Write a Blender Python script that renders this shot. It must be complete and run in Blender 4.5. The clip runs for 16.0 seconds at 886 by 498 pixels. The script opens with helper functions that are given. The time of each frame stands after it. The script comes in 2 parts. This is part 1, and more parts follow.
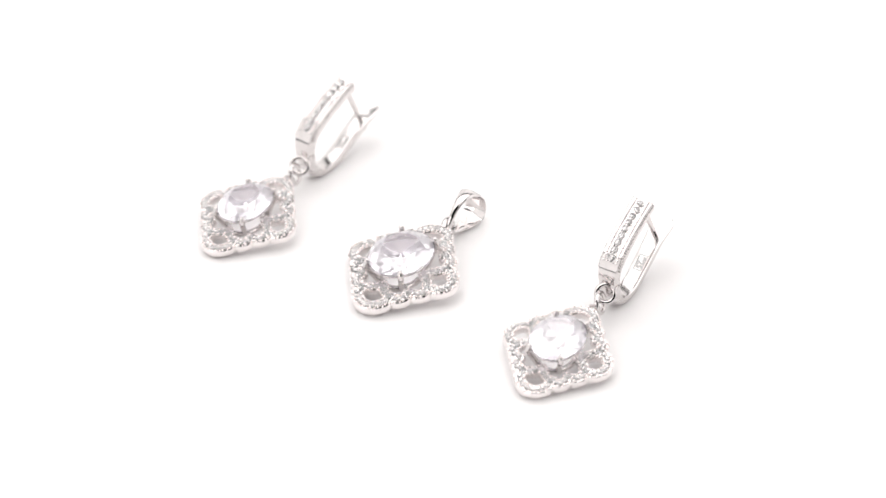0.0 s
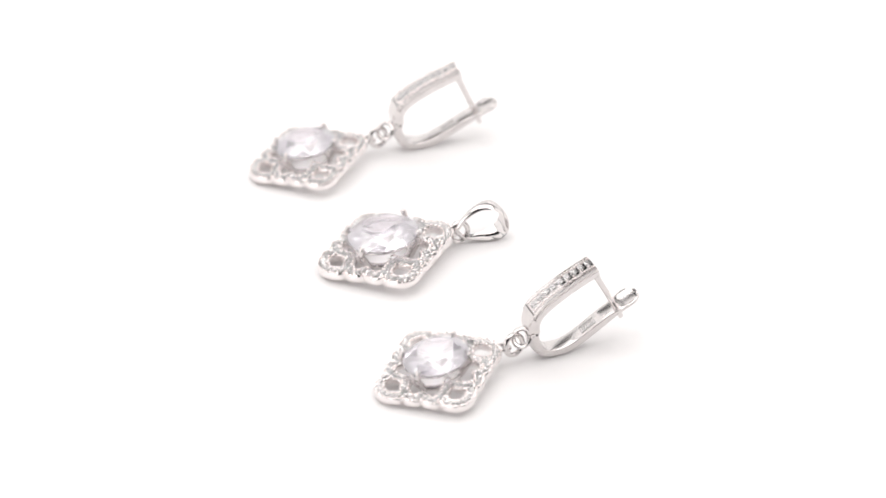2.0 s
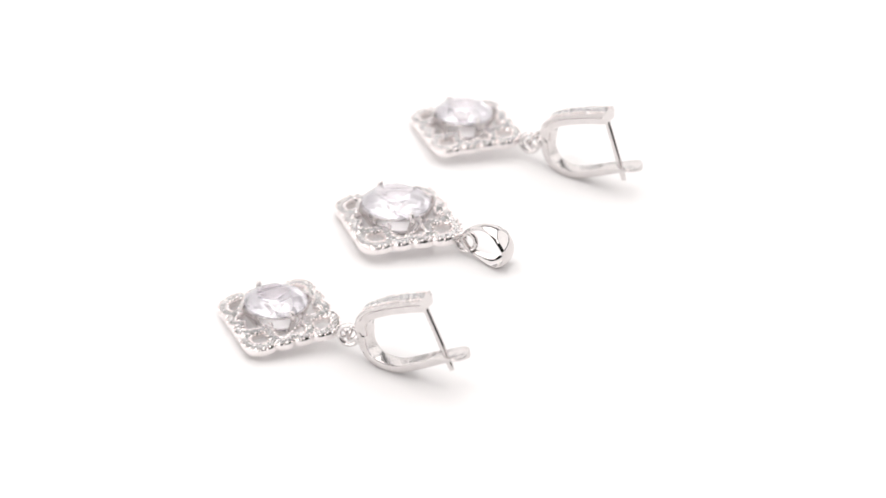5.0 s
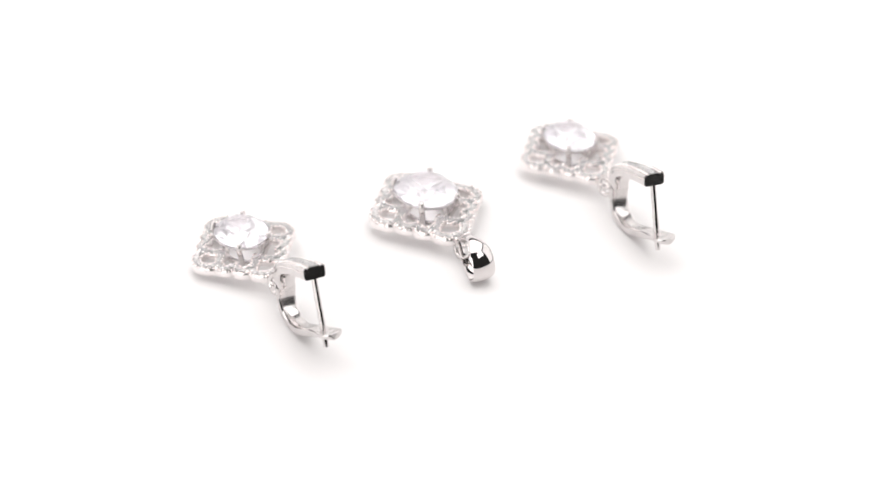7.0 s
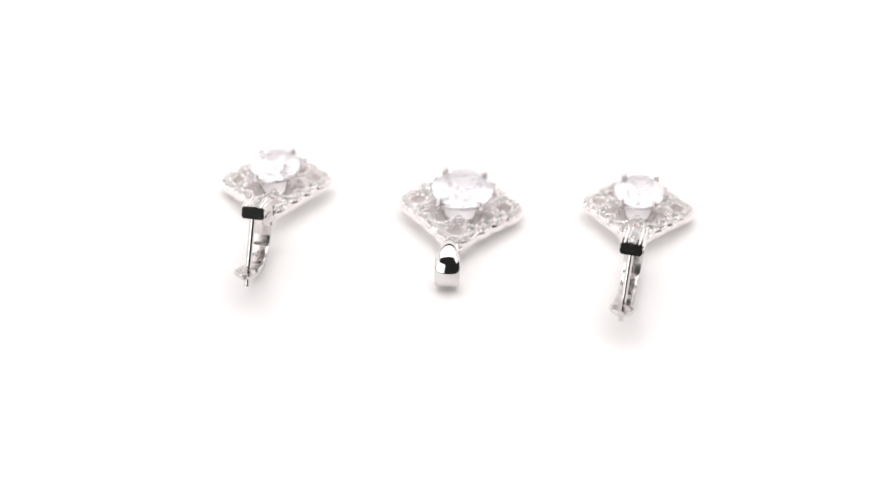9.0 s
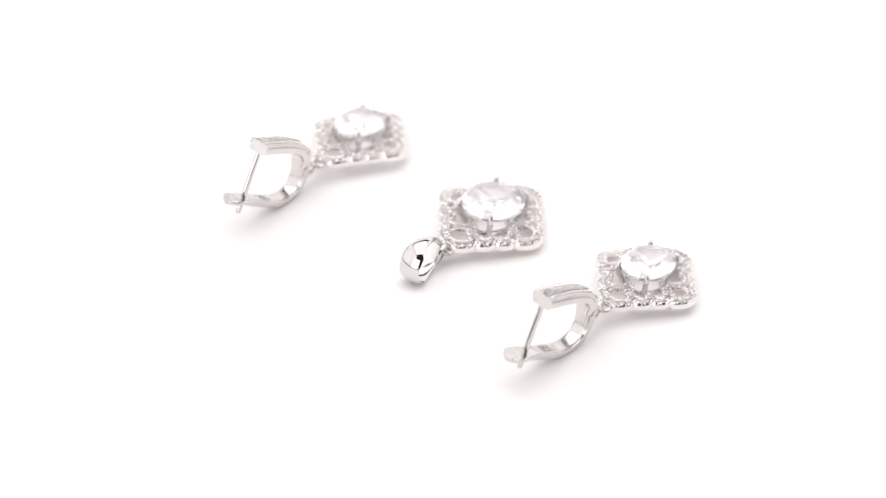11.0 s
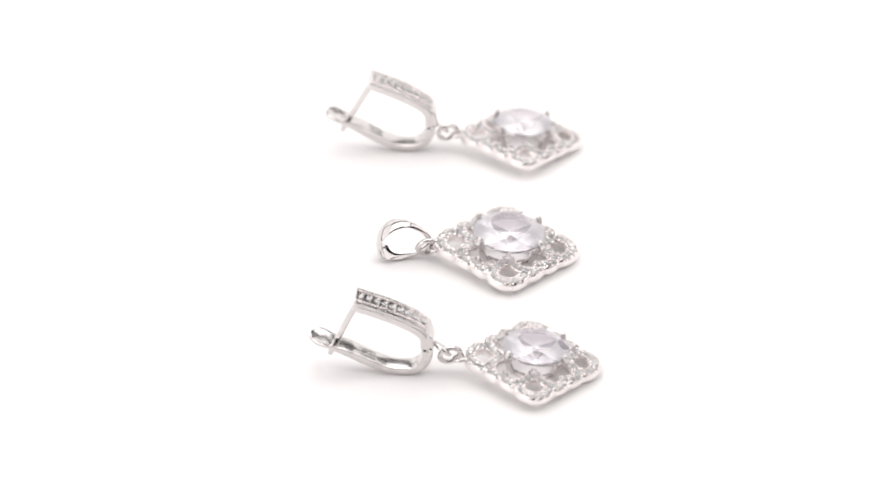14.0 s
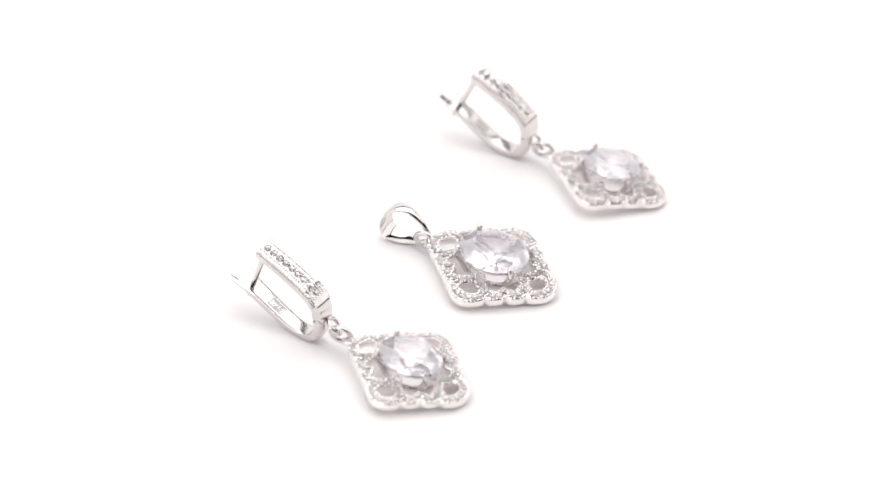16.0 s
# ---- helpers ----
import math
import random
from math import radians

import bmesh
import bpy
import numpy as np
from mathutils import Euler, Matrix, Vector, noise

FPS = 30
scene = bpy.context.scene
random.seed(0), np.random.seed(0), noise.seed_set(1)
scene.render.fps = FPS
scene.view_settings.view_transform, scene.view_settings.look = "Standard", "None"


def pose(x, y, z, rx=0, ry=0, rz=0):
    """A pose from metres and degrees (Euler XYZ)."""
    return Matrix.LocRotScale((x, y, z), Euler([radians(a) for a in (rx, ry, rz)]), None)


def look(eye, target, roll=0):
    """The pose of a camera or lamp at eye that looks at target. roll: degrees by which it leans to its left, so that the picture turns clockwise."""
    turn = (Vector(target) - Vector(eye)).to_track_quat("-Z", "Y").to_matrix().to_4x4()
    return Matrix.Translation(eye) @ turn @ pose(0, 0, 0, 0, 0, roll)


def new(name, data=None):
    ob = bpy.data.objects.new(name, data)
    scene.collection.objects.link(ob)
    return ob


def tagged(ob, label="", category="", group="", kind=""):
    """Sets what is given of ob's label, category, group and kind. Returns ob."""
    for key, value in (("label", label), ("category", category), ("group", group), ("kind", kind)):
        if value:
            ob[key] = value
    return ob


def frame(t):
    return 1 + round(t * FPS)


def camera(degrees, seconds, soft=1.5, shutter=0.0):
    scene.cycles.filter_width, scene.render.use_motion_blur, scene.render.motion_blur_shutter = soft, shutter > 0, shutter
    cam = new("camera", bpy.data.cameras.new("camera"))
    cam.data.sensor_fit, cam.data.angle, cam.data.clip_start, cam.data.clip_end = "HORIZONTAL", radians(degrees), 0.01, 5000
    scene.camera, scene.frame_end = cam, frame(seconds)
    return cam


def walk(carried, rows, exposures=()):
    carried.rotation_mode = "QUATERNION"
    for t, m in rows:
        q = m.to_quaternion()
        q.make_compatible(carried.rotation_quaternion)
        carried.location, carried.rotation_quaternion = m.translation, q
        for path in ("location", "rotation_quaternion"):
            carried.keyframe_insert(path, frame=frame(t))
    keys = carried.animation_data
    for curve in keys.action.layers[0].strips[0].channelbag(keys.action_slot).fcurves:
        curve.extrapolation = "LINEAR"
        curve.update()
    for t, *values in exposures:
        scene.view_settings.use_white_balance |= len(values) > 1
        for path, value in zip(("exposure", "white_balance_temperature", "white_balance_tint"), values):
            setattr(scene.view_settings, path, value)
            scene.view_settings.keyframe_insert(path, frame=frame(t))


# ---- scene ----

# the camera stands still on its tripod before the turning display disc
EYE = Vector((0.0, -0.24975, 0.18854))
AIM = EYE + Vector((-0.00104312, 0.79893539, -0.60141596)) * 0.31
cam = camera(19.85, 16.0, soft=1.4)
cam.data.dof.use_dof = True
cam.data.dof.focus_distance = 0.303
cam.data.dof.aperture_fstop = 21.0
walk(cam, [(0.0, look(EYE, AIM, 0.654)), (16.0, look(EYE, AIM, 0.654))])

# ---- light: a white light tent in a dark room ----
world = bpy.data.worlds.new("studio_surround")
scene.world = world
world.use_nodes = True
world.node_tree.nodes["Background"].inputs["Color"].default_value = (1.0, 0.985, 0.985, 1)
world.node_tree.nodes["Background"].inputs["Strength"].default_value = 0.025
scene.view_settings.exposure = 0.0


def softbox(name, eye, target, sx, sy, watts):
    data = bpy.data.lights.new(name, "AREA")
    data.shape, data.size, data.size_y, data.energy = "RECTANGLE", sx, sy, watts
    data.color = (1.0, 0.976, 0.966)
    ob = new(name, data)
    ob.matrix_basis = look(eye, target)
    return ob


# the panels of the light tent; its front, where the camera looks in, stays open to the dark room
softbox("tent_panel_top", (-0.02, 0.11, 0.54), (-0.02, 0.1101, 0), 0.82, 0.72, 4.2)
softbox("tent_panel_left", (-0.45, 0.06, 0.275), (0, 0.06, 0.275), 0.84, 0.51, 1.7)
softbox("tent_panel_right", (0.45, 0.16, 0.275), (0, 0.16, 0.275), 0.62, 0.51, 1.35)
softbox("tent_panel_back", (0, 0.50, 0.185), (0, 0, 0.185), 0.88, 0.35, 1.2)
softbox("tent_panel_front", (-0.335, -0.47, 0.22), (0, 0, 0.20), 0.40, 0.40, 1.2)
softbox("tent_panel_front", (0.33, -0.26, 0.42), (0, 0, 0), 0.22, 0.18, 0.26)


# ---- materials ----
def material(name):
    m = bpy.data.materials.new(name)
    m.use_nodes = True
    n = m.node_tree.nodes
    return m, n, m.node_tree.links, n["Principled BSDF"]


def noise_node(n, l, scale, detail=4.0):
    co = n.new("ShaderNodeTexCoord")
    t = n.new("ShaderNodeTexNoise")
    t.inputs["Scale"].default_value, t.inputs["Detail"].default_value = scale, detail
    l.new(co.outputs["Object"], t.inputs["Vector"])
    return t


def ramp(n, l, src, a, b, lo=0.3, hi=0.7):
    r = n.new("ShaderNodeValToRGB")
    r.color_ramp.elements[0].position, r.color_ramp.elements[1].position = lo, hi
    r.color_ramp.elements[0].color, r.color_ramp.elements[1].color = a, b
    l.new(src, r.inputs["Fac"])
    return r


def bump(n, l, b, src, strength, dist):
    k = n.new("ShaderNodeBump")
    k.inputs["Strength"].default_value, k.inputs["Distance"].default_value = strength, dist
    l.new(src, k.inputs["Height"])
    l.new(k.outputs["Normal"], b.inputs["Normal"])


def silver(name, rough, relief, scale, tone):
    m, n, l, b = material(name)
    b.inputs["Metallic"].default_value = 1.0
    t = noise_node(n, l, scale)
    c = ramp(n, l, t.outputs["Fac"], (tone - 0.03, (tone - 0.03) * 0.955, (tone - 0.03) * 0.945, 1), (tone + 0.03, (tone + 0.03) * 0.955, (tone + 0.03) * 0.945, 1))
    l.new(c.outputs["Color"], b.inputs["Base Color"])
    r = ramp(n, l, noise_node(n, l, scale * 0.3).outputs["Fac"], (rough * 0.7,) * 3 + (1,), (rough * 1.4,) * 3 + (1,))
    l.new(r.outputs["Color"], b.inputs["Roughness"])
    bump(n, l, b, t.outputs["Fac"], relief, 0.00002)
    return m


def crystal(name, colour, ior, clear):
    m, n, l, b = material(name)
    b.inputs["Base Color"].default_value = colour
    b.inputs["Roughness"].default_value = 0.0
    b.inputs["IOR"].default_value = ior
    b.inputs["Transmission Weight"].default_value = clear
    return m


def matte(name, a, c, rough, scale, relief):
    m, n, l, b = material(name)
    t = noise_node(n, l, scale)
    k = ramp(n, l, t.outputs["Fac"], a, c)
    l.new(k.outputs["Color"], b.inputs["Base Color"])
    b.inputs["Roughness"].default_value = rough
    bump(n, l, b, t.outputs["Fac"], relief, 0.0001)
    return m


SILVER = silver("polished_silver", 0.07, 0.10, 900, 0.70)
SILVER_CAST = silver("cast_silver", 0.20, 0.35, 2200, 0.92)
SILVER_SATIN = silver("satin_silver", 0.20, 0.15, 900, 0.68)
SILVER_BRIGHT = silver("burnished_silver", 0.06, 0.10, 1500, 0.94)
STONE = crystal("clear_zirconia", (0.985, 0.955, 1.0, 1), 2.16, 0.88)
PAVE = crystal("pave_zirconia", (1.0, 0.985, 0.985, 1), 2.16, 0.74)
STAMP = matte("stamp_oxide", (0.50, 0.485, 0.48, 1), (0.6, 0.585, 0.58, 1), 0.5, 3000, 0.2)
WHITE = matte("white_acrylic", (0.85, 0.835, 0.835, 1), (0.88, 0.865, 0.865, 1), 0.45, 60, 0.03)
PAPER = matte("white_paper", (0.80, 0.80, 0.80, 1), (0.84, 0.84, 0.84, 1), 0.8, 40, 0.05)

MM = 0.001


def part(name, bm, mat, parent, label="", smooth=True, kind=""):
    me = bpy.data.meshes.new(name)
    bmesh.ops.recalc_face_normals(bm, faces=bm.faces[:])
    for fc in bm.faces:
        fc.smooth = smooth
    bm.to_mesh(me)
    bm.free()
    me.materials.append(mat)
    ob = new(name, me)
    ob.parent = parent
    return tagged(ob, label, kind=kind)


def sharp(ob, degrees=35):
    ob.data.set_sharp_from_angle(angle=radians(degrees))
    return ob


# ---- the setting ----
def box(name, size, at, mat, bevel=0.0):
    bm = bmesh.new()
    bmesh.ops.create_cube(bm, size=1.0, matrix=Matrix.Translation(at) @ Matrix.Diagonal((*size, 1)))
    if bevel:
        bmesh.ops.bevel(bm, geom=bm.edges[:], offset=bevel, segments=2, affect="EDGES")
    return part(name, bm, mat, None, smooth=False)


def build_setting():
    ob = box("ground", (1.5, 1.1, 0.02), (0, 0.0, -0.022), PAPER, 0.002)
    tagged(ob, "white paper-covered studio table top", "table", kind="structure")


build_setting()

# ---- small shape makers (millimetres) ----


def sweep(bm, path, normals, section, closed):
    """section: list of (across, up) for every station; path: points; normals: (across, up) vector pairs."""
    rings = []
    for p, (ac, up), sec in zip(path, normals, section):
        rings.append([bm.verts.new((Vector(p) + Vector(ac) * a + Vector(up) * b) * MM) for a, b in sec])
    n = len(rings[0])
    last = len(rings) if closed else len(rings) - 1
    for i in range(last):
        a, b = rings[i], rings[(i + 1) % len(rings)]
        for j in range(n):
            bm.faces.new((a[j], a[(j + 1) % n], b[(j + 1) % n], b[j]))
    if not closed:
        bm.faces.new(rings[0][::-1])
        bm.faces.new(rings[-1])


def tangents(path, closed):
    out = []
    n = len(path)
    for i in range(n):
        a = path[(i - 1) % n] if closed or i else path[0]
        b = path[(i + 1) % n] if closed or i < n - 1 else path[-1]
        out.append((Vector(b) - Vector(a)).normalized())
    return out


def resample(path, step, closed):
    pts = [Vector(p) for p in path] + ([Vector(path[0])] if closed else [])
    d = [0.0]
    for a, b in zip(pts, pts[1:]):
        d.append(d[-1] + (b - a).length)
    n = max(2, round(d[-1] / step))
    out, k = [], 0
    for i in range(n if closed else n + 1):
        s = d[-1] * i / n
        while k < len(d) - 2 and d[k + 1] < s:
            k += 1
        f = (s - d[k]) / max(d[k + 1] - d[k], 1e-9)
        out.append(pts[k].lerp(pts[k + 1], f))
    return out


def smooth_curve(pts, n):
    """Catmull-Rom through points."""
    pts = [Vector(p) for p in pts]
    ext = [2 * pts[0] - pts[1]] + pts + [2 * pts[-1] - pts[-2]]
    out = []
    for i in range(1, len(ext) - 2):
        a, b, c, d = ext[i - 1:i + 3]
        for k in range(n):
            t = k / n
            out.append(0.5 * (2 * b + (c - a) * t + (2 * a - 5 * b + 4 * c - d) * t * t + (3 * b - a - 3 * c + d) * t ** 3))
    return out + [pts[-1]]


def dome(x, y):
    """How far the gently bowed openwork rises or droops, in millimetres."""
    return 0.24 - 0.006 * (0.8 * x * x + y * y)


def band(bm, path, half, z0, z1, closed):
    path = resample([(p[0], p[1], dome(p[0], p[1])) for p in path], 0.22, closed)
    tg = tangents(path, closed)
    r = 0.22
    sec = [(-half * 0.5, z0), (-half * 0.84, z0 + 0.14), (-half, z0 + 0.36), (-half, z1 - r), (-half + r * 0.7, z1), (half - r * 0.7, z1), (half, z1 - r), (half, z0 + 0.36), (half * 0.84, z0 + 0.14), (half * 0.5, z0)]
    sweep(bm, path, [(Vector((-t.y, t.x, 0)).normalized(), (0, 0, 1)) for t in tg], [sec] * len(path), closed)


def tube(bm, path, radius, closed, sides=10):
    tg = tangents(path, closed)
    side = Vector((0.31, 0.2, 0.93))
    nor = []
    for t in tg:
        side = (side - t * side.dot(t)).normalized()
        nor.append((side.copy(), t.cross(side)))
    rad = radius if hasattr(radius, "__len__") else [radius] * len(path)
    sec = [[(q * math.cos(2 * math.pi * k / sides), q * math.sin(2 * math.pi * k / sides)) for k in range(sides)] for q in rad]
    sweep(bm, path, nor, sec, closed)


def ball(bm, at, r, seg=8):
    bmesh.ops.create_uvsphere(bm, u_segments=seg, v_segments=max(4, seg // 2 + 1), radius=r * MM, matrix=Matrix.Translation(Vector(at) * MM))


def brilliant(a, b, crown, pav, table=0.57, mid=0.80, seg=8):
    """An oval brilliant-cut stone with its girdle at z = 0."""
    bm = bmesh.new()

    def v(r, ang, z):
        return bm.verts.new((a * r * math.cos(ang) * MM, b * r * math.sin(ang) * MM, z * MM))
    st = 2 * math.pi / seg
    T = [v(table, i * st, crown) for i in range(seg)]
    M = [v(mid, (i + 0.5) * st, crown * 0.62) for i in range(seg)]
    G = [v(1, i * st / 2, 0.05) for i in range(2 * seg)]
    L = [v(1, i * st / 2, -0.05) for i in range(2 * seg)]
    P = [v(0.30, (i + 0.5) * st, -pav * 0.735) for i in range(seg)]
    C = bm.verts.new((0, 0, -pav * MM))
    bm.faces.new(T)
    for i in range(seg):
        j = (i + 1) % seg
        bm.faces.new((T[i], T[j], M[i]))
        bm.faces.new((T[j], M[i], G[(2 * i + 2) % (2 * seg)]))
        bm.faces.new((T[j], G[(2 * i + 2) % (2 * seg)], M[j]))
        for G1, R in ((G, M), (L, P)):
            bm.faces.new((R[i], G1[2 * i], G1[2 * i + 1]))
            bm.faces.new((R[i], G1[2 * i + 1], G1[(2 * i + 2) % (2 * seg)]))
        bm.faces.new((C, P[i], L[(2 * i + 2) % (2 * seg)]))
        bm.faces.new((C, L[(2 * i + 2) % (2 * seg)], P[j]))
    for i in range(2 * seg):
        j = (i + 1) % (2 * seg)
        bm.faces.new((G[i], G[j], L[j], L[i]))
    return bm


def pave_mesh(r):
    """A tiny round stone, eight-sided, 40 triangles."""
    bm = bmesh.new()
    T = [bm.verts.new((r * 0.55 * math.cos(k * math.pi / 4) * MM, r * 0.55 * math.sin(k * math.pi / 4) * MM, 0.42 * r * MM)) for k in range(8)]
    G = [bm.verts.new((r * math.cos((k + 0.5) * math.pi / 4) * MM, r * math.sin((k + 0.5) * math.pi / 4) * MM, 0.04 * r * MM)) for k in range(8)]
    C = bm.verts.new((0, 0, -0.75 * r * MM))
    bm.faces.new(T)
    for k in range(8):
        j = (k + 1) % 8
        bm.faces.new((T[k], T[j], G[k]))
        bm.faces.new((T[j], G[j], G[k]))
        bm.faces.new((G[k], G[j], C))
    bmesh.ops.recalc_face_normals(bm, faces=bm.faces[:])
    me = bpy.data.meshes.new("pave_stone")
    bm.to_mesh(me)
    bm.free()
    me.materials.append(PAVE)
    return me


PAVE_MESH = pave_mesh(0.45)
BIG_PAVE = pave_mesh(0.54)


def pave(parent, mesh, m):
    ob = new("pave_stone", mesh)
    ob.parent = parent
    ob.matrix_basis = m
    return ob


# ---- the lozenge drop: openwork frame, oval stone, claws ----
TAIL, HEAD, SIDE = (-5.8, 0.0), (6.5, 0.0), 5.08
RING = 1.94
TOP = 1.15


def outline():
    cs = [Vector(c) for c in (HEAD, (0.3, SIDE), TAIL, (0.3, -SIDE))]
    path, joints = [], []
    for i in range(4):
        c, d, b = cs[i], cs[(i + 1) % 4], cs[i - 1]
        e0, e1 = (c - b).normalized(), (d - c).normalized()
        n0, n1 = Vector((e0.y, -e0.x)), Vector((e1.y, -e1.x))
        a0, a1 = math.atan2(n0.y, n0.x), math.atan2(n1.y, n1.x)
        while a1 < a0:
            a1 += 2 * math.pi
        for k in range(9):
            a = a0 + (a1 - a0) * k / 8
            path.append(c + RING * Vector((math.cos(a), math.sin(a))))
        ln = (d - c).length
        for k in range(1, 44):
            s = k / 44
            notch = sum(0.78 * math.exp(-((s - q) * ln / 0.42) ** 2) for q in (0.19, 0.5, 0.81))
            path.append(c + (d - c) * s + n1 * (RING - notch))
        joints.append((c + (d - c) * 0.30 + n1 * (RING - 0.30), d + (c - d) * 0.30 + n1 * (RING - 0.30)))
    return path, joints, cs


def inner_arcs():
    path, joints, cs = outline()
    arcs = []
    for i, c in enumerate(cs):
        mid = Vector((0.3, 0))
        cusp = c + (mid - c).normalized() * (2.35, 2.1, 1.85, 2.1)[i]
        for jn in (joints[i][0], joints[i - 1][1]):
            ctrl = c + (jn - c) * 0.50 + (c - mid).normalized() * 0.15
            arcs.append([jn * (1 - t) ** 2 + ctrl * 2 * t * (1 - t) + cusp * t * t for t in np.linspace(0, 1, 9)])
    return arcs


def drop_parts(parent, m, stone_a, stone_b, stone_z):
    """Frame, stone and claws of one lozenge drop under a thing; m: its pose there (metres)."""
    path, joints, cs = outline()
    arcs = inner_arcs()
    bm = bmesh.new()
    band(bm, path, 0.72, -0.12, TOP, True)
    for a in arcs:
        band(bm, a, 0.66, -0.02, TOP - 0.06, False)
    frame_ob = sharp(part("lozenge_frame", bm, SILVER_CAST, parent, "openwork silver lozenge frame with scalloped rim"))
    frame_ob.matrix_basis = m
    # grains that hold the small stones
    beads = bmesh.new()
    rnd = random.Random(7)
    for pth, closed in [(path, True)] + [(a, False) for a in arcs]:
        z = TOP if closed else TOP - 0.05
        pts = resample([(q[0], q[1], dome(q[0], q[1])) for q in pth], 0.74, closed)
        tg = tangents(pts, closed)
        for i, (q, t) in enumerate(zip(pts, tg)):
            nn = Vector((-t.y, t.x, 0)).normalized()
            if closed or i < len(pts) - 1 and i > 0:
                at = q + Vector((0, 0, z + 0.03))
                pave(frame_ob, PAVE_MESH, Matrix.Translation(at * MM) @ pose(0, 0, 0, rnd.uniform(-9, 9), rnd.uniform(-9, 9), rnd.uniform(0, 45)))
            for s in (-1, 1):
                jit = Vector((rnd.uniform(-0.05, 0.05), rnd.uniform(-0.05, 0.05), rnd.uniform(-0.03, 0.04)))
                w = q + jit + t * 0.37 + nn * (s * (0.55 if closed else 0.50)) + Vector((0, 0, z + 0.04))
                bmesh.ops.create_icosphere(beads, subdivisions=1, radius=rnd.uniform(0.17, 0.25) * MM, matrix=Matrix.Translation(w * MM))
                low = q + jit * 1.5 + nn * (s * (0.66 if closed else 0.60)) + Vector((0, 0, z - 0.10))
                bmesh.ops.create_icosphere(beads, subdivisions=1, radius=rnd.uniform(0.12, 0.20) * MM, matrix=Matrix.Translation(low * MM))
    part("setting_grain", beads, SILVER_BRIGHT, frame_ob, "tiny silver grains between the pave stones", kind="stuff")
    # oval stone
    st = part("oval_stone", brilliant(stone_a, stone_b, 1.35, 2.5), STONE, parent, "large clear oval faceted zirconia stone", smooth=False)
    st.visible_shadow = False  # shadow off so the ground under the clear stone stays lit and brightens it
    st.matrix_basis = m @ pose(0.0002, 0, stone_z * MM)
    # gallery ring under the stone; lower ring is an added foot that shades openings
    bm = bmesh.new()
    for rx, ry, z, q in ((stone_a - 0.22, stone_b - 0.22, stone_z - 0.16, 0.16), (3.1, 2.4, 0.02, 0.42)):
        tube(bm, [Vector((0.2 + rx * math.cos(a), ry * math.sin(a), z)) for a in np.linspace(0, 2 * math.pi, 41)[:-1]], q, True, 8)
    part("gallery", bm, SILVER, parent, "thin silver gallery ring with an added lower shading ring").matrix_basis = m
    for sx in (-1, 1):
        for sy in (-1, 1):
            bm = bmesh.new()
            kx, ky = sx * stone_a / 4.55, sy * stone_b / 3.9
            pts = smooth_curve([(0.2 + kx * 2.6, ky * 1.7, 0.02), (0.2 + kx * 3.3, ky * 2.15, 1.6), (0.2 + kx * 3.78, ky * 2.5, stone_z - 0.4), (0.2 + kx * 3.78, ky * 2.5, stone_z + 0.28), (0.2 + kx * 3.66, ky * 2.42, stone_z + 0.55)], 5)
            tube(bm, pts, [0.40 - 0.06 * k / len(pts) for k in range(len(pts))], False, 10)
            ball(bm, pts[-1], 0.38, 10)
            part("claw", bm, SILVER, parent, "").matrix_basis = m


def ring_part(parent, at, r, wire, rx, ry, rz, name="jump_ring"):
    bm = bmesh.new()
    tube(bm, [Vector((r * math.cos(a), r * math.sin(a), 0)) for a in np.linspace(0, 2 * math.pi, 29)[:-1]], wire, True, 10)
    ob = part(name, bm, SILVER, parent)
    ob.matrix_basis = pose(at[0] * MM, at[1] * MM, at[2] * MM, rx, ry, rz)
    return ob


TILT = pose(0, -0.0003, 0.00098, -2.2, -4.5, 0)


def build_pendant():
    root = tagged(new("pendant"), "silver lozenge pendant with oval clear stone and polished bail", "pendant")
    drop_parts(root, TILT, 4.55, 3.98, 3.08)
    ring_part(root, (9.0, 0.0, 1.75), 0.62, 0.26, 0, 8, 0, "frame_loop")
    ring_part(root, (9.95, -0.3, 1.75), 1.24, 0.33, 74, 0, 12)
    # bail: a tapered strap bent to a drop-shaped loop, domed across
    loop = [(9.45, 2.35), (10.7, 4.0), (12.5, 5.05), (14.3, 4.85), (15.6, 3.5), (15.95, 1.9), (15.35, 0.86), (13.9, 0.34), (12.2, 0.5), (10.5, 1.05)]
    c = smooth_curve([(u, 0, z) for u, z in loop + loop[:1]], 6)[:-1]
    tg = tangents(c, True)
    bm = bmesh.new()
    nor, secs = [], []
    for q, t in zip(c, tg):
        out = Vector((t.z, 0, -t.x))
        if out.dot(q - Vector((13.0, 0, 2.05))) < 0:
            out = -out
        nor.append(((0, 1, 0), out))
        w = 0.32 + 1.14 * min(1.0, max(0.0, (q.x - 9.4) / 5.6)) ** 1.8
        secs.append([(-w, -0.12), (-w * 1.03, -0.04), (-w * 0.95, 0.07), (-w * 0.78, 0.18), (-w * 0.55, 0.27), (-w * 0.28, 0.325), (0, 0.345), (w * 0.28, 0.325), (w * 0.55, 0.27), (w * 0.78, 0.18), (w * 0.95, 0.07), (w * 1.03, -0.04), (w, -0.12), (w * 0.5, 0.0), (0, 0.05), (-w * 0.5, 0.0)])
    sweep(bm, c, nor, secs, True)
    sharp(part("bail", bm, SILVER, root, "mirror-polished tapered silver bail"), 50).matrix_basis = pose(0, -0.00077, 0, 0, 0, 1)
    return root


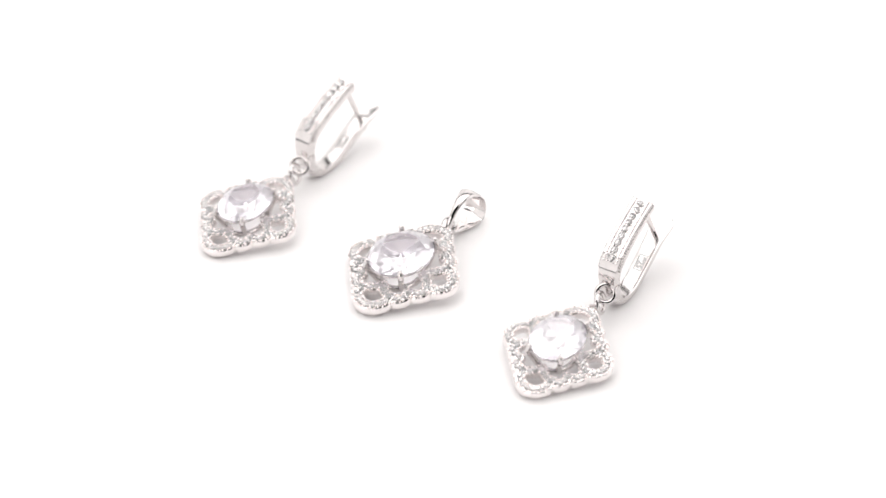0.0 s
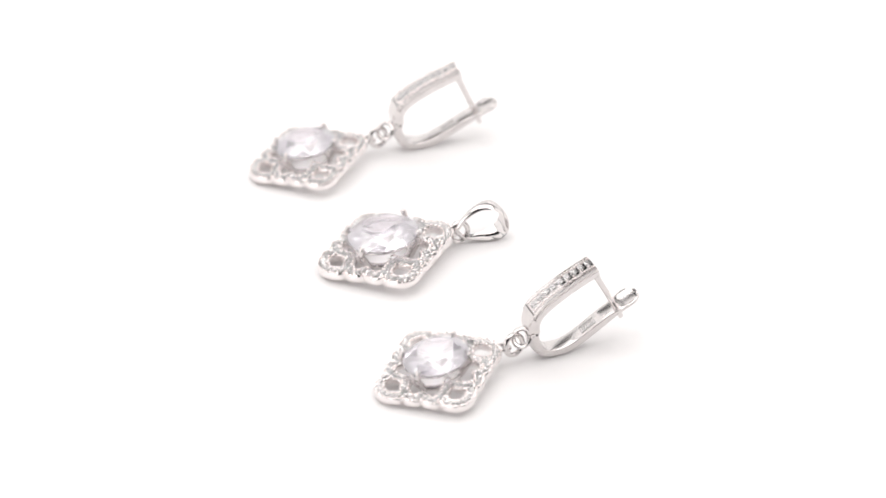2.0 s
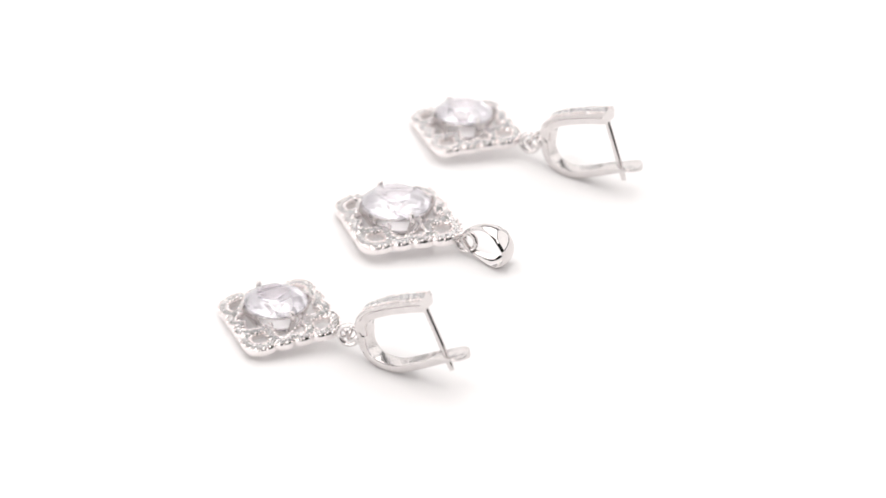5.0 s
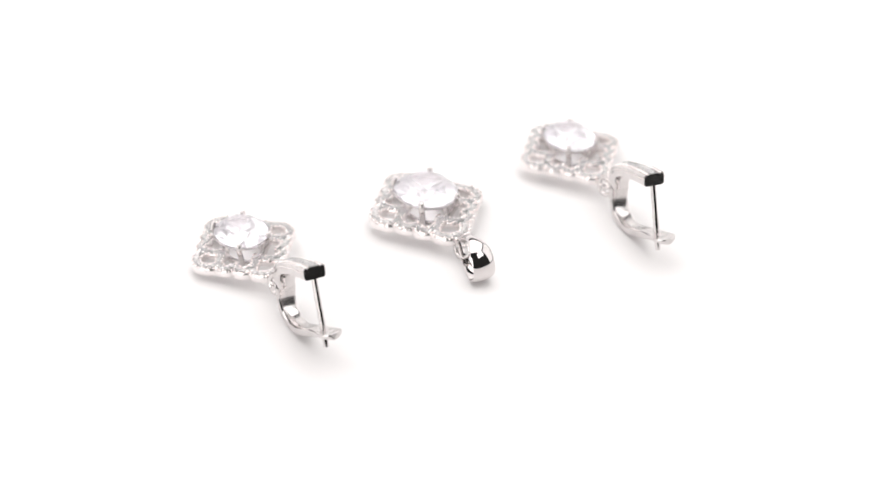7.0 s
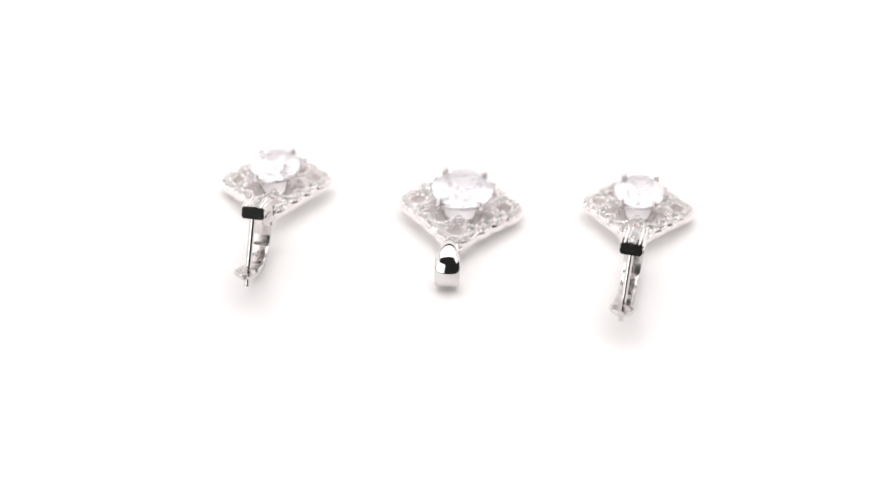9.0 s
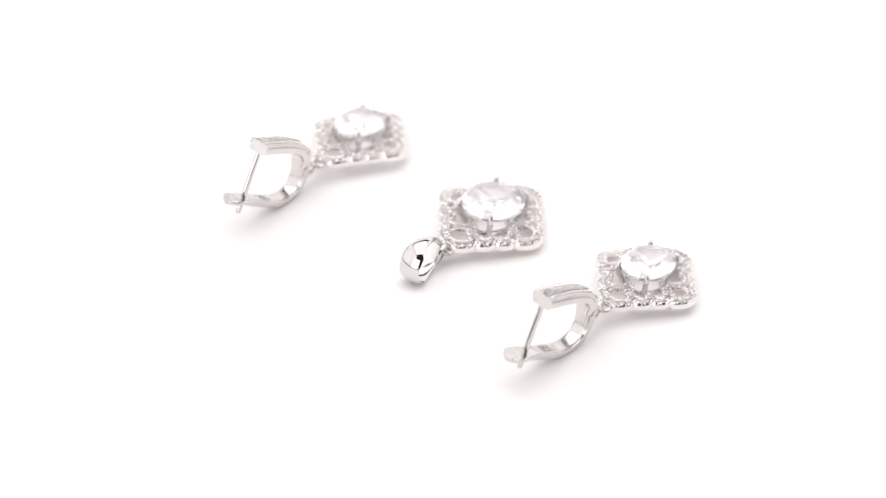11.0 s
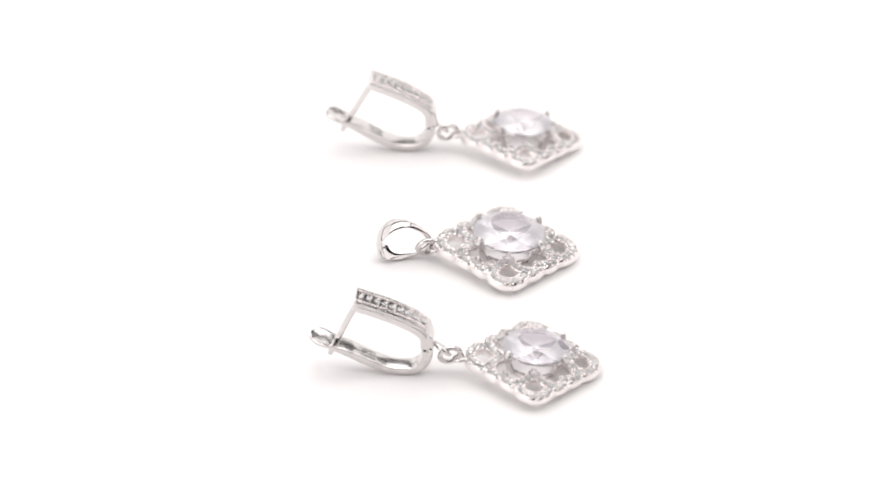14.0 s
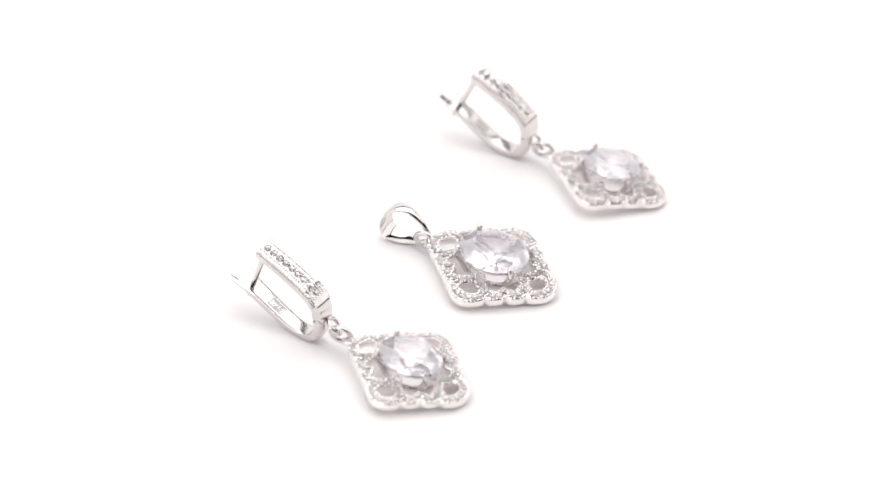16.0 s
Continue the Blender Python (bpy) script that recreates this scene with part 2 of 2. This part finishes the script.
def build_earring(drop_turn, drop_roll, hook_lean, hook_pitch, hook_yaw):
    """An earring: lever-back hook with a pave front, leaning, pitched and turned by those degrees about its heel, and a lozenge drop turned on it."""
    hook = pose(0.0145, 0, 0.0002, hook_lean, hook_pitch, hook_yaw) @ pose(-0.0145, 0, -0.0002)
    root = tagged(new("earring"), "silver lever-back earring with oval clear stone drop", "earring", "pair of earrings")
    drop_parts(root, pose(0, 0, 0, 0, 0, drop_turn) @ pose(0, 0, 0.00105, drop_roll, -5.6, 0) @ Matrix.Scale(0.905, 4), 4.45, 3.6, 3.15)
    ring_part(root, (8.65, 0.3, 2.35), 0.62, 0.24, 0, 8, 0, "frame_loop")
    ring_part(root, (9.75, 0.1, 2.6), 1.22, 0.32, 76, 0, 14)
    ring_part(root, (10.7, 0.0, 3.45), 1.08, 0.29, 24, -42, 0, "hook_loop")
    # front arm
    c = smooth_curve([(11.75, 0, 4.0), (11.62, 0, 5.45), (12.45, 0, 7.25), (14.9, 0, 9.0), (17.3, 0, 10.25), (19.65, 0, 11.32)], 8)
    tg = tangents(c, False)
    bm = bmesh.new()
    nor = [((0, 1, 0), (-t.z, 0, t.x)) for t in tg]
    secs = []
    for i in range(len(c)):
        w = 1.05 + 0.30 * min(1, i / 16)
        h, k = 0.44, -1.06
        secs.append([(-w, k + 0.34), (-w, h - 0.10), (-w + 0.10, h), (w - 0.10, h), (w, h - 0.10), (w, k + 0.34), (w - 0.11, k + 0.12), (w - 0.34, k), (-w + 0.34, k), (-w + 0.11, k + 0.12)])
    sweep(bm, c, nor, secs, False)
    front = sharp(part("front_arm", bm, SILVER, root, "polished silver front arm set with small stones"))
    front.matrix_basis = hook
    grain = bmesh.new()
    pts = resample(c[15:], 1.0, False)
    for i, (q, t) in enumerate(zip(pts[:-1], tangents(pts, False))):
        w, up = (q + pts[i + 1]) / 2, Vector((-t.z, 0, t.x))
        pave(front, BIG_PAVE, Matrix.Translation((w + up * 0.47) * MM) @ pose(0, 0, 0, 0, -math.degrees(math.atan2(t.z, t.x)), 17 * i))
    fine = resample(c[15:], (len(pts) - 1) / (3 * len(pts) - 3), False)
    for j, (q, t) in enumerate(zip(fine, tangents(fine, False))):
        up = Vector((-t.z, 0, t.x))
        for s in (-0.86, -0.42, 0.0, 0.42, 0.86) if j % 3 == 0 else (-0.86, 0.86):
            bmesh.ops.create_icosphere(grain, subdivisions=1, radius=(0.15 if abs(s) < 0.5 else 0.17) * MM, matrix=Matrix.Translation((q + up * 0.48 + Vector((0, s, 0))) * MM))
    part("setting_grain", grain, SILVER_CAST, front, "tiny silver grains between the pave stones", kind="stuff")
    mill = bmesh.new()
    for q, t in zip(*(lambda z: (z, tangents(z, False)))(resample(c[12:], 0.33, False))):
        up = Vector((-t.z, 0, t.x))
        for s, low in ((-1.29, 0.36), (1.29, 0.36), (-1.39, -0.06), (1.39, -0.06)):
            bmesh.ops.create_icosphere(mill, subdivisions=1, radius=0.15 * MM, matrix=Matrix.Translation((q + up * low + Vector((0, s, 0))) * MM))
    part("milgrain_edge", mill, SILVER, front, "beaded milgrain edge", kind="stuff")
    # lever arm
    d = smooth_curve([(11.75, 0, 3.87), (12.05, 0, 2.35), (13.0, 0, 0.98), (14.5, 0, 0.38), (16.8, 0, 0.66), (19.5, 0, 2.2), (22.0, 0, 3.9), (23.9, 0, 5.2), (25.5, 0, 5.8)], 14)
    tg = tangents(d, False)
    bm = bmesh.new()
    secs = []
    n = len(d)
    for i in range(n):
        f = i / (n - 1)
        w = 1.20 - 0.16 * math.sin(math.pi * min(1, f / 0.8)) + 0.30 * math.exp(-((f - 0.90) / 0.09) ** 2)
        if f > 0.9:
            w *= math.sqrt(max(0.10, 1 - ((f - 0.9) / 0.105) ** 2))
        h = 0.46 - 0.08 * f
        spoon = max(0.0, min(1.0, (f - 0.70) / 0.14))
        u = h + 0.28 * (1 - spoon) - 0.10 * spoon
        dish = u + 0.05 - 0.20 * max(0.0, min(1.0, (f - 0.82) / 0.04)) * (1 - max(0.0, (f - 0.93) / 0.07))
        secs.append([(-w, h * 0.1), (-w, u - 0.16), (-w * 0.97, u - 0.05), (-w * 0.86, u), (-w * 0.66, (u + dish) / 2), (0, dish), (w * 0.66, (u + dish) / 2), (w * 0.86, u), (w * 0.97, u - 0.05), (w, u - 0.16), (w, h * 0.1), (w * 0.93, -h * 0.4), (w * 0.72, -h * 0.8), (w * 0.35, -h * 0.97), (0, -h), (-w * 0.35, -h * 0.97), (-w * 0.72, -h * 0.8), (-w * 0.93, -h * 0.4)])
    sweep(bm, d, [((0, 1, 0), (-t.z, 0, t.x)) for t in tg], secs, False)
    lever = sharp(part("lever_arm", bm, SILVER_SATIN, root, "curved polished silver lever arm with rounded tip"))
    lever.matrix_basis = hook
    # hallmark: three figures in a sunk rectangle
    q, t = d[70], tg[70]
    q = q + Vector((-t.z, 0, t.x)) * 0.75
    stamp_at = pose(q.x * MM, 0, q.z * MM, 0, -math.degrees(math.atan2(t.z, t.x)), 0) @ pose(0, 0, 0, 0, 0, 180)
    bm = bmesh.new()
    for x0, y0, sx, sy in ((0, 0.52, 2.1, 0.10), (0, -0.52, 2.1, 0.10), (1.0, 0, 0.10, 1.1), (-1.0, 0, 0.10, 1.1)):
        bmesh.ops.create_cube(bm, size=1.0, matrix=Matrix.Translation((x0 * MM, y0 * MM, 0)) @ Matrix.Diagonal((sx * MM, sy * MM, 0.00008, 1)))
    stamp = part("hallmark", bm, STAMP, lever, "stamped hallmark in a small rectangle", smooth=False)
    stamp.matrix_basis = stamp_at
    text = bpy.data.curves.new("figures", "FONT")
    text.body, text.size, text.extrude, text.offset = "925", 0.0011, 0.00003, 0.00004
    text.align_x, text.align_y = "CENTER", "CENTER"
    source = bpy.data.objects.new("figures", text)
    mesh = bpy.data.meshes.new_from_object(source)
    bpy.data.objects.remove(source)
    mesh.materials.clear()
    mesh.materials.append(STAMP)
    figures = new("figures", mesh)
    figures.parent = stamp
    # post through the lever
    bm = bmesh.new()
    tube(bm, [Vector((19.35, 0, 10.9)), Vector((20.8, 0, 8.2)), Vector((22.15, 0, 5.6)), Vector((23.1, 0, 3.7)), Vector((23.5, 0, 2.9))], [0.38, 0.36, 0.36, 0.36, 0.30], False, 12)
    sharp(part("post", bm, SILVER, root, "straight silver ear post")).matrix_basis = hook
    bm = bmesh.new()
    tube(bm, [Vector((11.72, -1.16, 3.93)), Vector((11.72, 1.16, 3.93))], 0.36, False, 12)
    sharp(part("hinge_pin", bm, SILVER, root)).matrix_basis = hook
    return root


def build_turntable():
    bm = bmesh.new()
    bmesh.ops.create_cone(bm, cap_ends=True, segments=128, radius1=0.130, radius2=0.130, depth=0.0118, matrix=Matrix.Translation((0, 0, -0.0059)))
    bmesh.ops.bevel(bm, geom=[e for e in bm.edges if abs(e.verts[0].co.z - e.verts[1].co.z) < 1e-6], offset=0.001, segments=2, affect="EDGES")
    ob = sharp(part("turntable", bm, WHITE, None), 30)
    return tagged(ob, "round white display turntable disc on paper sweep", "turntable")


turntable = build_turntable()
pendant = build_pendant()
earring_a = build_earring(1.5, -1.5, -3.0, 5.0, -3.5)
earring_b = build_earring(4.5, 2.5, -3.0, 0.0, 0.0)

# places on the disc: x, y in millimetres and heading in degrees when the disc stands at its zero
PLACES = ((pendant, -0.1, 7.84, -78.6), (earring_a, 20.8, 14.32, -80.2), (earring_b, -24.24, 5.67, -78.8))


def disc_angle(t):
    s = (t - 8.0) / 8.0
    return -134.13 * s + 0.75 * s * s


def motions():
    steps = [k * 0.5 for k in range(33)]
    walk(turntable, [(t, pose(0, 0, 0, 0, 0, disc_angle(t))) for t in steps])
    for thing, x, y, heading in PLACES:
        walk(thing, [(t, pose(0, 0, 0, 0, 0, disc_angle(t)) @ pose(x * MM, y * MM, 0, 0, 0, heading)) for t in steps])


motions()
